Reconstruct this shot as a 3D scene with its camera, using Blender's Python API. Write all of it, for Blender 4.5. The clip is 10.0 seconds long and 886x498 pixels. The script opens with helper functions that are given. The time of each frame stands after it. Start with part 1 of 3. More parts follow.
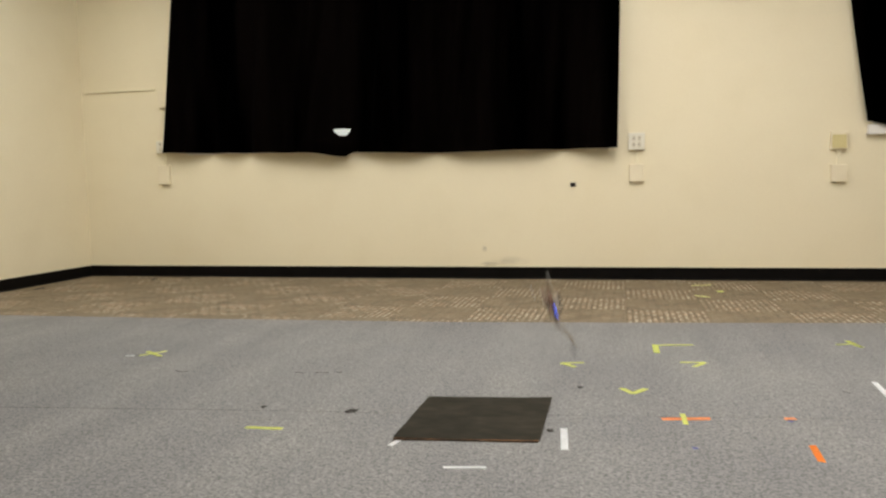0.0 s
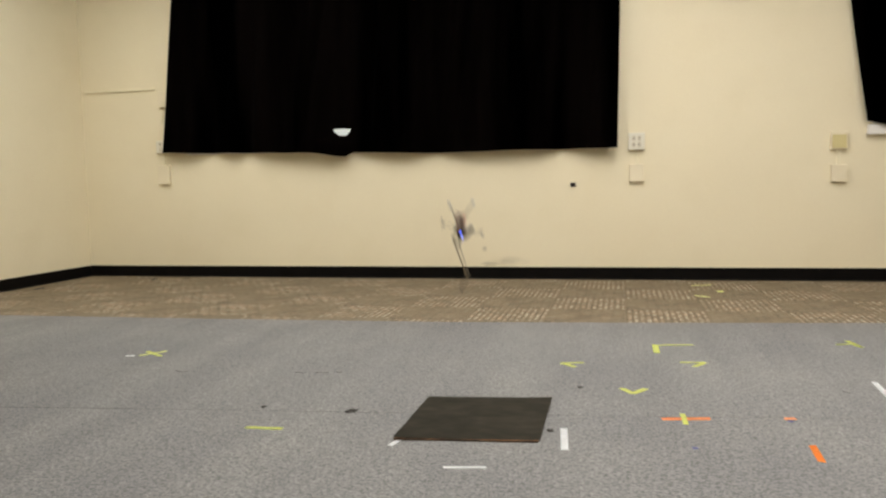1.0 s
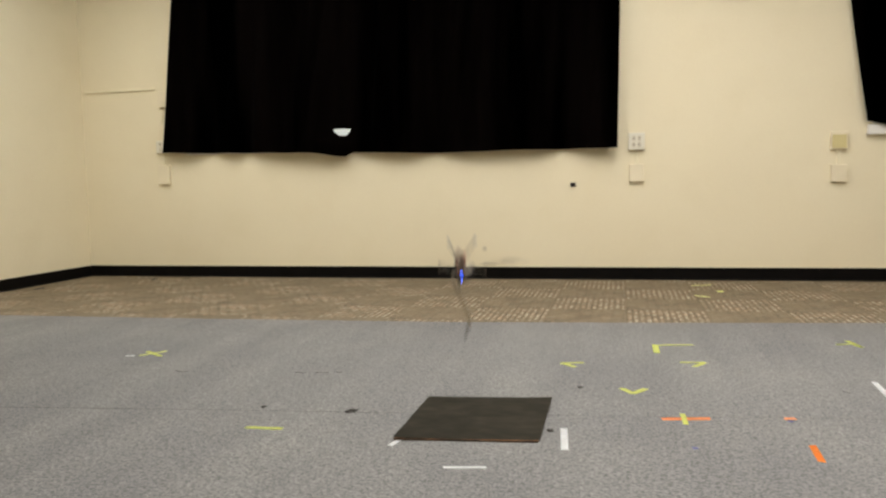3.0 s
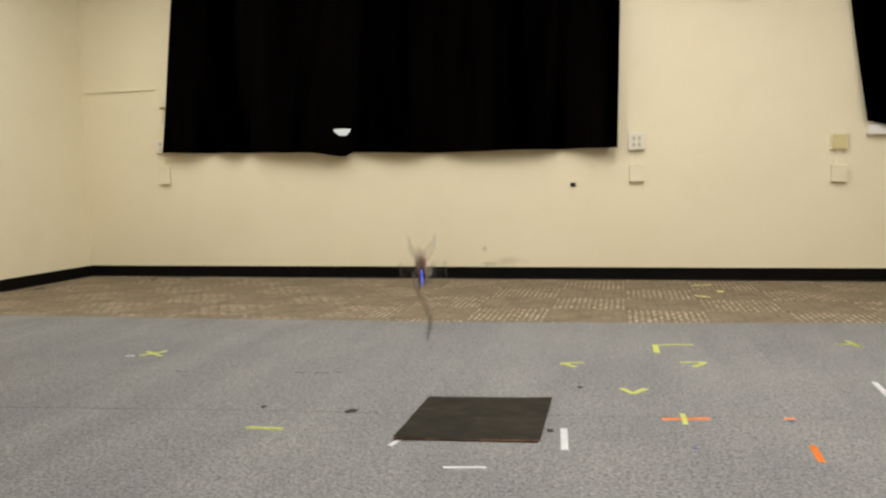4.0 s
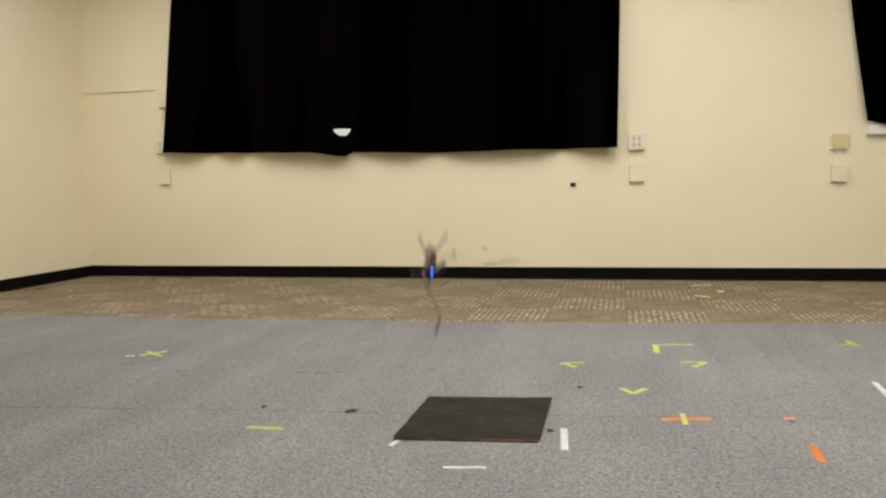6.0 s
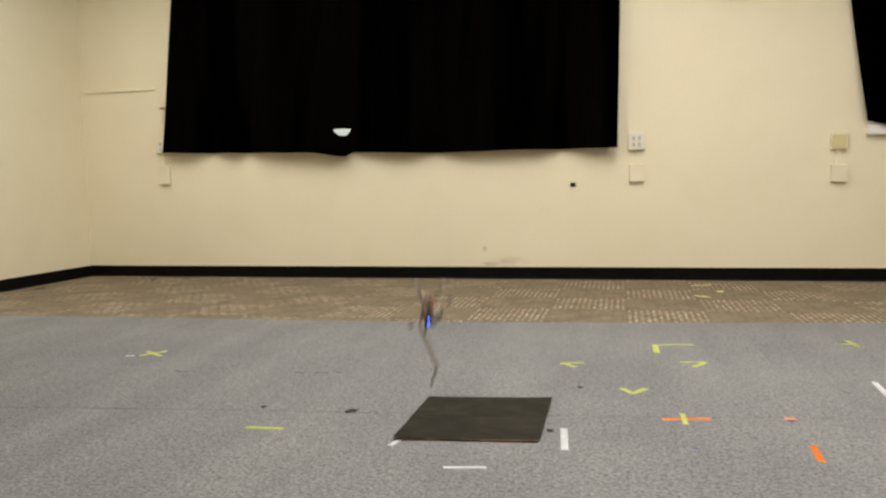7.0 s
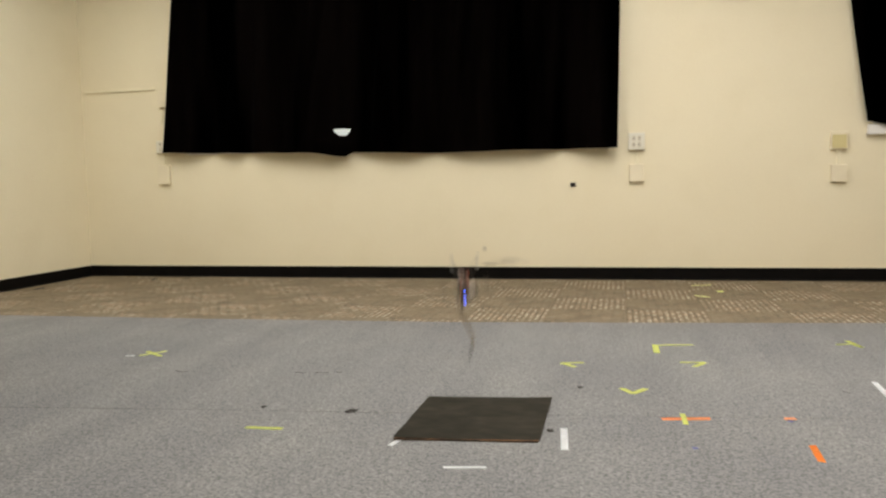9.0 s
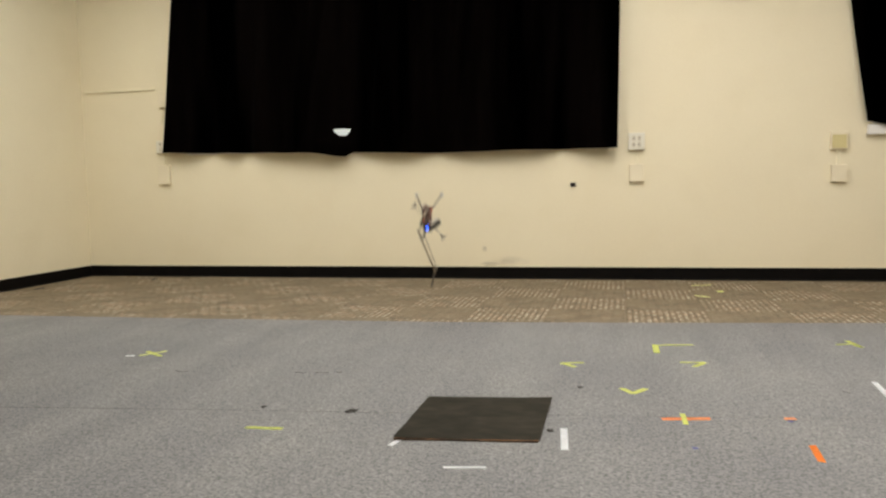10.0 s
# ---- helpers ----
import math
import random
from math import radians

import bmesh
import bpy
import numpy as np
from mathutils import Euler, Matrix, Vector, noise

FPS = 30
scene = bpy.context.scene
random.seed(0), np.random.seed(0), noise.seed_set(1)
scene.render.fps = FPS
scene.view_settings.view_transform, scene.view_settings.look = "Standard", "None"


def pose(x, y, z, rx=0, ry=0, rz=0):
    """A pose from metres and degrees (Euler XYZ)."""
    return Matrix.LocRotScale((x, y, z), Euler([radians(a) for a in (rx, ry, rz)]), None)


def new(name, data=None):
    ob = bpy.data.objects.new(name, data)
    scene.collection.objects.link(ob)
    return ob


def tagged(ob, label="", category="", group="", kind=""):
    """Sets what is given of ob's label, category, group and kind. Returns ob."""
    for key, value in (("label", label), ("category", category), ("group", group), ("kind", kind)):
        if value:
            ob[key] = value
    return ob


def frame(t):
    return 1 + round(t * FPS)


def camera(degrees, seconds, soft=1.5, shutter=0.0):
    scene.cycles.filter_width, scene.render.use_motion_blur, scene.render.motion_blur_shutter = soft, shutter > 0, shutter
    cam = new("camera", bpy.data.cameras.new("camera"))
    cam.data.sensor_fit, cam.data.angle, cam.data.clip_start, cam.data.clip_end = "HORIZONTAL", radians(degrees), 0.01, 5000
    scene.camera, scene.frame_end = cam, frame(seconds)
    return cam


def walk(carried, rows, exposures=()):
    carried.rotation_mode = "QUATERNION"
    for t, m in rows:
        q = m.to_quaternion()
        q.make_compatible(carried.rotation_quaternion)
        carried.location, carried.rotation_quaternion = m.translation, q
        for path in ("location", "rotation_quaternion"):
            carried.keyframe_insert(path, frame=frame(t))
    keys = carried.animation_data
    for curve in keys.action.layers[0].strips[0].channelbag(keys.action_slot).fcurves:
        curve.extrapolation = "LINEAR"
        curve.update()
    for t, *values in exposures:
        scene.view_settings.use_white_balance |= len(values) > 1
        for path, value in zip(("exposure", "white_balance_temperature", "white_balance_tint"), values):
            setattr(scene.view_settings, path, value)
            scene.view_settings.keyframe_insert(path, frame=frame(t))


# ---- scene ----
cam = camera(58.83, 10.0, soft=2.4, shutter=0.5)
CAM_POSE = pose(0.0, 0.0, 0.785, 85.251, 1.157, 12.711)
walk(cam, [(0.0, CAM_POSE), (10.0, CAM_POSE)])

# ---- light ----
EXPOSURE = 0.0
scene.view_settings.exposure = EXPOSURE
world = bpy.data.worlds.new("sky")
scene.world = world
world.use_nodes = True
wn = world.node_tree
sky = wn.nodes.new("ShaderNodeTexSky")
sky.sky_type, sky.sun_disc = "NISHITA", False
sky.sun_elevation, sky.sun_rotation = radians(40), radians(160)
wn.links.new(sky.outputs[0], wn.nodes["Background"].inputs[0])
wn.nodes["Background"].inputs[1].default_value = 0.12

ROOM_D, ROOM_L, ROOM_R, ROOM_B, ROOM_H = 6.353, -4.794, 4.6, -3.6, 3.05
LAMP_W = 24.8
LAMPS = [(-2.9, 4.8), (0.2, 4.75), (-3.9, 3.9), (-1.2, 3.9), (1.6, 3.9), (0.2, 2.6), (2.8, 2.6), (-1.0, 1.3), (1.6, 1.3), (0.2, 0.0), (2.8, -1.3)]
for lx, ly in LAMPS:
    ld = bpy.data.lights.new("troffer_light", "AREA")
    ld.shape, ld.size, ld.size_y = "RECTANGLE", 0.52, 1.12
    ld.energy, ld.color = LAMP_W, ((0.99, 0.983, 0.945) if lx < 0 else (1.015, 0.974, 0.935))
    lo = new("troffer_light", ld)
    lo.matrix_world = pose(lx, ly, ROOM_H - 0.03)


# ---- materials ----
def mat(name, color, rough=0.6, metal=0.0, emit=None, strength=0.0, spec=0.5):
    m = bpy.data.materials.new(name)
    m.use_nodes = True
    b = m.node_tree.nodes["Principled BSDF"]
    b.inputs["Base Color"].default_value = (*color, 1)
    b.inputs["Roughness"].default_value = rough
    b.inputs["Metallic"].default_value = metal
    b.inputs["Specular IOR Level"].default_value = spec
    if emit:
        b.inputs["Emission Color"].default_value = (*emit, 1)
        b.inputs["Emission Strength"].default_value = strength
    return m


def node(m, kind, **values):
    n = m.node_tree.nodes.new(kind)
    for k, v in values.items():
        n.inputs[k].default_value = v
    return n


def wire(m, a, ai, b, bi):
    m.node_tree.links.new(a.outputs[ai], b.inputs[bi])


def bsdf(m):
    return m.node_tree.nodes["Principled BSDF"]


def mottle(m, c1, c2, scale, detail=4.0, lo=0.35, hi=0.65, coord="Object", stretch=(1, 1, 1)):
    """A colour that wanders between c1 and c2; returns the ramp's node and the texture coordinates."""
    tc = node(m, "ShaderNodeTexCoord")
    mp = node(m, "ShaderNodeMapping")
    mp.inputs["Scale"].default_value = stretch
    wire(m, tc, coord, mp, "Vector")
    nz = node(m, "ShaderNodeTexNoise", Scale=scale, Detail=detail)
    wire(m, mp, "Vector", nz, "Vector")
    rp = node(m, "ShaderNodeValToRGB")
    rp.color_ramp.elements[0].position, rp.color_ramp.elements[1].position = lo, hi
    rp.color_ramp.elements[0].color, rp.color_ramp.elements[1].color = (*c1, 1), (*c2, 1)
    wire(m, nz, "Fac", rp, "Fac")
    return rp, mp, nz


def blend(m, a, ai, b, bi, how="MULTIPLY", fac=1.0):
    mx = m.node_tree.nodes.new("ShaderNodeMix")
    mx.data_type, mx.blend_type = "RGBA", how
    mx.inputs[0].default_value = fac
    m.node_tree.links.new(a.outputs[ai], mx.inputs[6])
    m.node_tree.links.new(b.outputs[bi], mx.inputs[7])
    return mx


def relief(m, height_node, out, strength, distance):
    bp = node(m, "ShaderNodeBump", Strength=strength, Distance=distance)
    wire(m, height_node, out, bp, "Height")
    wire(m, bp, "Normal", bsdf(m), "Normal")


def wall_paint(name, c1, c2):
    m = mat(name, c1, 0.62, spec=0.3)
    big, _, _ = mottle(m, c1, c2, 1.1, 3.0, 0.3, 0.7)
    fine, _, fn = mottle(m, (0.985, 0.985, 0.985), (1, 1, 1), 60.0, 3.0)
    grime, _, _ = mottle(m, (0.975, 0.97, 0.955), (1, 1, 1), 3.0, 6.0, 0.25, 0.5)
    a = blend(m, big, "Color", fine, "Color")
    b = blend(m, a, 2, grime, "Color")
    wire(m, b, 2, bsdf(m), "Base Color")
    relief(m, fn, "Fac", 0.05, 0.002)
    return m


M_WALL = wall_paint("cream_wall_paint", (0.785, 0.705, 0.515), (0.812, 0.738, 0.548))
M_CEIL = wall_paint("ceiling_paint", (0.78, 0.76, 0.70), (0.82, 0.80, 0.74))
M_TRIM = wall_paint("cream_trim_paint", (0.77, 0.705, 0.515), (0.80, 0.735, 0.545))
M_WHITE = wall_paint("white_trim_paint", (0.78, 0.76, 0.72), (0.82, 0.80, 0.76))


def rubber(name, c1, c2, rough=0.5, scale=9.0):
    m = mat(name, c1, rough)
    r, _, nz = mottle(m, c1, c2, scale, 6.0, 0.3, 0.7)
    wire(m, r, "Color", bsdf(m), "Base Color")
    relief(m, nz, "Fac", 0.1, 0.002)
    return m


M_BASE = rubber("black_cove_rubber", (0.003, 0.0026, 0.0022), (0.006, 0.005, 0.0045), 0.6)
bsdf(M_BASE).inputs["Specular IOR Level"].default_value = 0.06


def mat_rubber():
    m = mat("dark_rubber_sheet", (0.045, 0.04, 0.032), 0.7, spec=0.2)
    r, _, nz = mottle(m, (0.034, 0.030, 0.021), (0.064, 0.057, 0.043), 9.0, 6.0, 0.3, 0.7)
    scuff, _, _ = mottle(m, (0.88, 0.88, 0.88), (1.35, 1.33, 1.28), 13.0, 6.0, 0.42, 0.72, stretch=(1, 2.0, 1))
    a = blend(m, r, "Color", scuff, "Color")
    wire(m, a, 2, bsdf(m), "Base Color")
    relief(m, nz, "Fac", 0.2, 0.003)
    return m


M_MAT = mat_rubber()


def rust_edge():
    m = mat("orange_cork_edge", (0.2, 0.07, 0.02), 0.8)
    r, _, _ = mottle(m, (0.09, 0.055, 0.032), (0.46, 0.22, 0.095), 10.0, 4.0, 0.40, 0.66)
    wire(m, r, "Color", bsdf(m), "Base Color")
    return m


M_MAT_EDGE = rust_edge()


def grey_carpet():
    m = mat("grey_loop_carpet", (0.25, 0.25, 0.24), 0.95, spec=0.1)
    speck, _, fn = mottle(m, (0.165, 0.164, 0.162), (0.31, 0.308, 0.302), 150.0, 3.0, 0.32, 0.68)
    mid, _, _ = mottle(m, (0.60, 0.60, 0.605), (1.0, 1.0, 0.995), 85.0, 5.0, 0.30, 0.58)
    big, _, _ = mottle(m, (0.87, 0.87, 0.885), (1.02, 1.015, 1.0), 1.7, 6.0, 0.3, 0.7)
    brush, bmap, _ = mottle(m, (0.91, 0.91, 0.92), (1.04, 1.04, 1.035), 5.0, 5.0, 0.35, 0.65, stretch=(1, 0.13, 1))
    bmap.inputs["Rotation"].default_value = (0, 0, radians(-20))
    a = blend(m, speck, "Color", mid, "Color")
    b = blend(m, a, 2, big, "Color")
    c = blend(m, b, 2, brush, "Color")
    wire(m, c, 2, bsdf(m), "Base Color")
    relief(m, fn, "Fac", 0.5, 0.004)
    return m


M_GREY = grey_carpet()


def brown_carpet(name, gain):
    """Taupe ground with pale tufts in ribs along the tile's own y; gain tells how much the tufts stand out."""
    m = mat(name, (0.2, 0.15, 0.1), 0.95, spec=0.1)
    tc = node(m, "ShaderNodeTexCoord")
    sep = node(m, "ShaderNodeSeparateXYZ")
    wire(m, tc, "Object", sep, "Vector")
    info = node(m, "ShaderNodeObjectInfo")

    def calc(op, a, b=None, c=None):
        n = m.node_tree.nodes.new("ShaderNodeMath")
        n.operation = op
        for i, v in enumerate((a, b, c)):
            if v is None:
                continue
            if isinstance(v, tuple):
                m.node_tree.links.new(v[0].outputs[v[1]], n.inputs[i])
            else:
                n.inputs[i].default_value = v
        return (n, 0)

    wob = node(m, "ShaderNodeTexNoise", Scale=22.0, Detail=2.0)
    wire(m, tc, "Object", wob, "Vector")
    shake = calc("MULTIPLY_ADD", (wob, "Fac"), 2.6, -1.3)
    rib = calc("SINE", calc("MULTIPLY_ADD", (sep, "X"), 2 * math.pi / 0.0352, shake))
    odd = calc("MODULO", calc("FLOOR", calc("MULTIPLY_ADD", (sep, "X"), 1 / 0.0352, 40.25)), 2.0)
    dash = calc("SINE", calc("MULTIPLY_ADD", (sep, "Y"), 2 * math.pi / 0.125, calc("MULTIPLY_ADD", odd, 3.0, calc("MULTIPLY", shake, 1.3))))
    ribs = calc("GREATER_THAN", rib, -0.22)
    dashes = calc("GREATER_THAN", dash, -0.82)
    patch = node(m, "ShaderNodeTexNoise", Scale=5.0, Detail=2.0)
    shift = m.node_tree.nodes.new("ShaderNodeVectorMath")
    shift.operation = "ADD"
    wire(m, tc, "Object", shift, 0)
    wire(m, info, "Location", shift, 1)
    wire(m, shift, 0, patch, "Vector")
    strong = calc("MULTIPLY_ADD", (patch, "Fac"), 3.0, -0.65)
    clampn = node(m, "ShaderNodeClamp")
    m.node_tree.links.new(strong[0].outputs[0], clampn.inputs["Value"])
    each = node(m, "ShaderNodeTexNoise", Scale=1.0, Detail=1.0)
    comb = node(m, "ShaderNodeMapping")
    comb.inputs["Scale"].default_value = (70.0, 9.0, 1.0)
    wire(m, shift, 0, comb, "Vector")
    wire(m, comb, "Vector", each, "Vector")
    vary = calc("MULTIPLY_ADD", (each, "Fac"), 2.4, -0.45)
    amount = calc("MULTIPLY", calc("MULTIPLY", ribs, dashes), calc("MULTIPLY", calc("MULTIPLY", (clampn, 0), gain), vary))
    amount[0].use_clamp = True
    ground, _, gn = mottle(m, (0.134, 0.110, 0.076), (0.200, 0.165, 0.115), 60.0, 4.0, 0.3, 0.7)
    tone, _, _ = mottle(m, (0.88, 0.84, 0.80), (1.1, 1.05, 1.0), 3.0, 2.0, 0.35, 0.65, coord="Generated")
    g2 = blend(m, ground, "Color", tone, "Color")
    hue, _, _ = mottle(m, (0.37, 0.275, 0.19), (0.40, 0.36, 0.275), 14.0, 2.0, 0.42, 0.58)
    mx = blend(m, g2, 2, hue, "Color", "MIX")
    m.node_tree.links.new(amount[0].outputs[0], mx.inputs[0])
    wire(m, mx, 2, bsdf(m), "Base Color")
    relief(m, gn, "Fac", 0.5, 0.004)
    return m


M_BROWN = brown_carpet("brown_rib_carpet", 0.95)
M_BROWN_DULL = brown_carpet("brown_flat_carpet", 0.4)
M_SLAB = rubber("concrete_slab", (0.22, 0.21, 0.2), (0.3, 0.29, 0.27), 0.9)


def velvet():
    m = mat("black_curtain_cloth", (0.002, 0.002, 0.002), 0.95, spec=0.0)
    # Upright streaks painted into the colour stand in for faint fold shading.
    r, _, nz = mottle(m, (0.0001, 0.0001, 0.0001), (0.0022, 0.0015, 0.0013), 3.6, 3.0, 0.42, 0.66, stretch=(1, 1, 0.06))
    wire(m, r, "Color", bsdf(m), "Base Color")
    bsdf(m).inputs["Sheen Weight"].default_value = 0.012
    bsdf(m).inputs["Sheen Roughness"].default_value = 0.35
    weave, _, wnz = mottle(m, (0, 0, 0), (1, 1, 1), 400.0, 2.0)
    relief(m, wnz, "Fac", 0.2, 0.001)
    return m


M_CURTAIN = velvet()


def tape(name, c):
    m = mat(name, c, 0.5)
    r, _, nz = mottle(m, tuple(v * 0.86 for v in c), c, 45.0, 4.0, 0.3, 0.55)
    wire(m, r, "Color", bsdf(m), "Base Color")
    relief(m, nz, "Fac", 0.2, 0.001)
    return m


M_YELLOW = tape("yellow_tape", (0.74, 0.78, 0.24))
M_ORANGE = tape("orange_tape", (0.96, 0.34, 0.055))
M_PEACH = tape("faded_orange_tape", (0.95, 0.385, 0.155))
M_WTAPE = tape("white_tape", (0.84, 0.855, 0.865))
M_BLUET = tape("blue_tape", (0.10, 0.11, 0.30))
M_FLUFF = rubber("dark_fluff", (0.02, 0.018, 0.016), (0.05, 0.045, 0.04), 0.95, 80.0)
M_STAIN = rubber("faint_grey_lint", (0.17, 0.168, 0.165), (0.24, 0.237, 0.23), 0.95, 80.0)
M_IVORY = rubber("ivory_plastic", (0.76, 0.68, 0.50), (0.80, 0.72, 0.54), 0.4)
M_PLASTW = rubber("white_plastic", (0.71, 0.68, 0.58), (0.75, 0.72, 0.62), 0.4)
M_PLASTY = rubber("yellowed_plastic", (0.60, 0.52, 0.25), (0.65, 0.565, 0.29), 0.4)
M_SOCKET = mat("grey_socket_face", (0.58, 0.53, 0.42), 0.45)
M_DARK = mat("black_plastic", (0.012, 0.011, 0.011), 0.4)
M_STEEL = mat("grey_steel", (0.35, 0.34, 0.33), 0.4, 0.8)
M_CARBON = rubber("dark_carbon_fibre", (0.040, 0.031, 0.022), (0.070, 0.055, 0.038), 0.4, 90.0)
M_BARS = rubber("dark_tan_bars", (0.14, 0.105, 0.06), (0.23, 0.175, 0.105), 0.45, 90.0)
M_ALU = rubber("dull_tan_rod", (0.20, 0.17, 0.125), (0.30, 0.255, 0.19), 0.45, 90.0)
M_COPPER = rubber("orange_circuit_board", (0.33, 0.13, 0.095), (0.20, 0.11, 0.085), 0.45, 120.0)
M_BROWNB = rubber("brown_resin_frame", (0.075, 0.052, 0.036), (0.20, 0.135, 0.095), 0.5, 110.0)
M_MOTOR = rubber("brown_grey_motor_can", (0.15, 0.095, 0.07), (0.42, 0.30, 0.25), 0.4, 110.0)
M_PALE = mat("pale_nylon", (0.66, 0.60, 0.52), 0.5)
M_PACK = rubber("dark_brown_cell_wrap", (0.02, 0.016, 0.014), (0.045, 0.036, 0.032), 0.45, 90.0)
M_BALL = mat("grey_marker_ball", (0.34, 0.34, 0.33), 0.5)
M_LED = mat("blue_led", (0.02, 0.03, 0.3), 0.3, 0, (0.03, 0.12, 1.0), 6.0)
M_REDLED = mat("orange_led", (0.4, 0.05, 0.01), 0.3, 0, (1.0, 0.16, 0.05), 0.16)
M_GLOW = mat("troffer_diffuser", (0.8, 0.8, 0.78), 0.5, 0, (1.0, 0.9, 0.72), 2.0)
M_GLASS = mat("window_glass", (0.9, 0.95, 0.93), 0.02)
bsdf(M_GLASS).inputs["Transmission Weight"].default_value = 1.0


# ---- mesh tools ----
def add_box(bm, x0, x1, y0, y1, z0, z1, bevel=0.0, m=None):
    r = bmesh.ops.create_cube(bm, size=1.0)
    vs = r["verts"]
    for v in vs:
        v.co = Vector((x0 + (v.co.x + .5) * (x1 - x0), y0 + (v.co.y + .5) * (y1 - y0), z0 + (v.co.z + .5) * (z1 - z0)))
    if bevel:
        es = list({e for v in vs for e in v.link_edges})
        r2 = bmesh.ops.bevel(bm, geom=es, offset=bevel, segments=2, profile=0.6, affect="EDGES")
        vs = list({v for f in r2["faces"] for v in f.verts} | {v for v in vs if v.is_valid})
    if m:
        bmesh.ops.transform(bm, matrix=m, verts=vs)
    return vs


def add_rod(bm, a, b, r1, r2=None, seg=10):
    a, b = Vector(a), Vector(b)
    d = b - a
    m = Matrix.Translation((a + b) / 2) @ d.to_track_quat("Z", "Y").to_matrix().to_4x4()
    bmesh.ops.create_cone(bm, cap_ends=True, segments=seg, radius1=r1, radius2=r1 if r2 is None else r2, depth=d.length, matrix=m)


def add_ball(bm, c, r, seg=12, squash=(1, 1, 1)):
    m = Matrix.Translation(c) @ Matrix.Diagonal((*squash, 1))
    bmesh.ops.create_uvsphere(bm, u_segments=seg, v_segments=max(6, seg // 2), radius=r, matrix=m)


def mesh_of(name, bm, material, smooth=False):
    me = bpy.data.meshes.new(name)
    bm.normal_update()
    bm.to_mesh(me)
    bm.free()
    me.materials.append(material)
    if smooth:
        for p in me.polygons:
            p.use_smooth = True
    return me


def part(name, bm, material, parent, label="", smooth=False):
    ob = new(name, mesh_of(name, bm, material, smooth))
    ob.parent = parent
    return tagged(ob, label=label)


def solo(name, bm, material, label, category, kind="", group="", smooth=False, at=None):
    ob = new(name, mesh_of(name, bm, material, smooth))
    if at is not None:
        ob.matrix_basis = at
    return tagged(ob, label, category, group, kind)


def base(name, at, label, category, group="", kind=""):
    ob = new(name)
    ob.empty_display_size = 0.05
    ob.matrix_basis = at
    return tagged(ob, label, category, group, kind)


# ---- the room ----
WT = 0.16
bm = bmesh.new()
add_box(bm, ROOM_L - WT, ROOM_R + WT, ROOM_B - WT, ROOM_D + WT, -0.12, -0.008)
solo("floor", bm, M_SLAB, "concrete floor slab under the carpets", "floor", "structure")
bm = bmesh.new()
add_box(bm, ROOM_L - WT, ROOM_R + WT, ROOM_B - WT, ROOM_D + WT, ROOM_H, ROOM_H + 0.1)
solo("ceiling", bm, M_CEIL, "off-white painted ceiling with light panels", "ceiling", "structure")

W1 = (-3.70, -0.32, 1.16, 2.78)
W2 = (1.80, 4.30, 1.16, 2.78)
bm = bmesh.new()
Y0, Y1 = ROOM_D, ROOM_D + WT
add_box(bm, ROOM_L, ROOM_R, Y0, Y1, -0.01, W1[2])
add_box(bm, ROOM_L, ROOM_R, Y0, Y1, W1[3], ROOM_H)
for x0, x1 in ((ROOM_L, W1[0]), (W1[1], W2[0]), (W2[1], ROOM_R)):
    add_box(bm, x0, x1, Y0, Y1, W1[2], W1[3])
solo("wall_north", bm, M_WALL, "cream painted wall with two curtained windows", "wall", "structure")
for nm, b in (("wall_west", (ROOM_L - WT, ROOM_L, ROOM_B - WT, ROOM_D + WT)),
              ("wall_east", (ROOM_R, ROOM_R + WT, ROOM_B - WT, ROOM_D + WT)),
              ("wall_south", (ROOM_L, ROOM_R, ROOM_B - WT, ROOM_B))):
    bm = bmesh.new()
    add_box(bm, *b, -0.01, ROOM_H)
    solo(nm, bm, M_WALL, "plain cream painted wall", "wall", "structure")


def cove(name, a, b, inward):
    """A rubber cove base from a to b: upright strip with a rounded top and a toe on the floor."""
    a, b, n = Vector((*a, 0)), Vector((*b, 0)), Vector((*inward, 0))
    prof = [(0.0, -0.008), (0.014, -0.008), (0.013, 0.001), (0.008, 0.006), (0.005, 0.014), (0.005, 0.092), (0.003, 0.0955), (0.0, 0.0965)]
    bm = bmesh.new()
    steps = 24
    rings = []
    for i in range(steps + 1):
        p = a.lerp(b, i / steps)
        wob = 0.0012 * noise.noise(p * 1.7)
        rings.append([bm.verts.new(p + n * (o + (wob if o else 0)) + Vector((0, 0, z))) for o, z in prof])
    for r0, r1 in zip(rings, rings[1:]):
        for k in range(len(prof) - 1):
            bm.faces.new((r0[k], r1[k], r1[k + 1], r0[k + 1]))
    bm.faces.new(rings[0]), bm.faces.new(rings[-1][::-1])
    bmesh.ops.recalc_face_normals(bm, faces=bm.faces)
    solo(name, bm, M_BASE, "black rubber cove baseboard along the wall", "baseboard", "structure")


cove("baseboard", (ROOM_L, ROOM_D), (ROOM_R, ROOM_D), (0, -1))
cove("baseboard", (ROOM_L, ROOM_B), (ROOM_L, ROOM_D - 0.0056), (1, 0))
cove("baseboard", (ROOM_R, ROOM_D - 0.014), (ROOM_R, ROOM_B), (-1, 0))


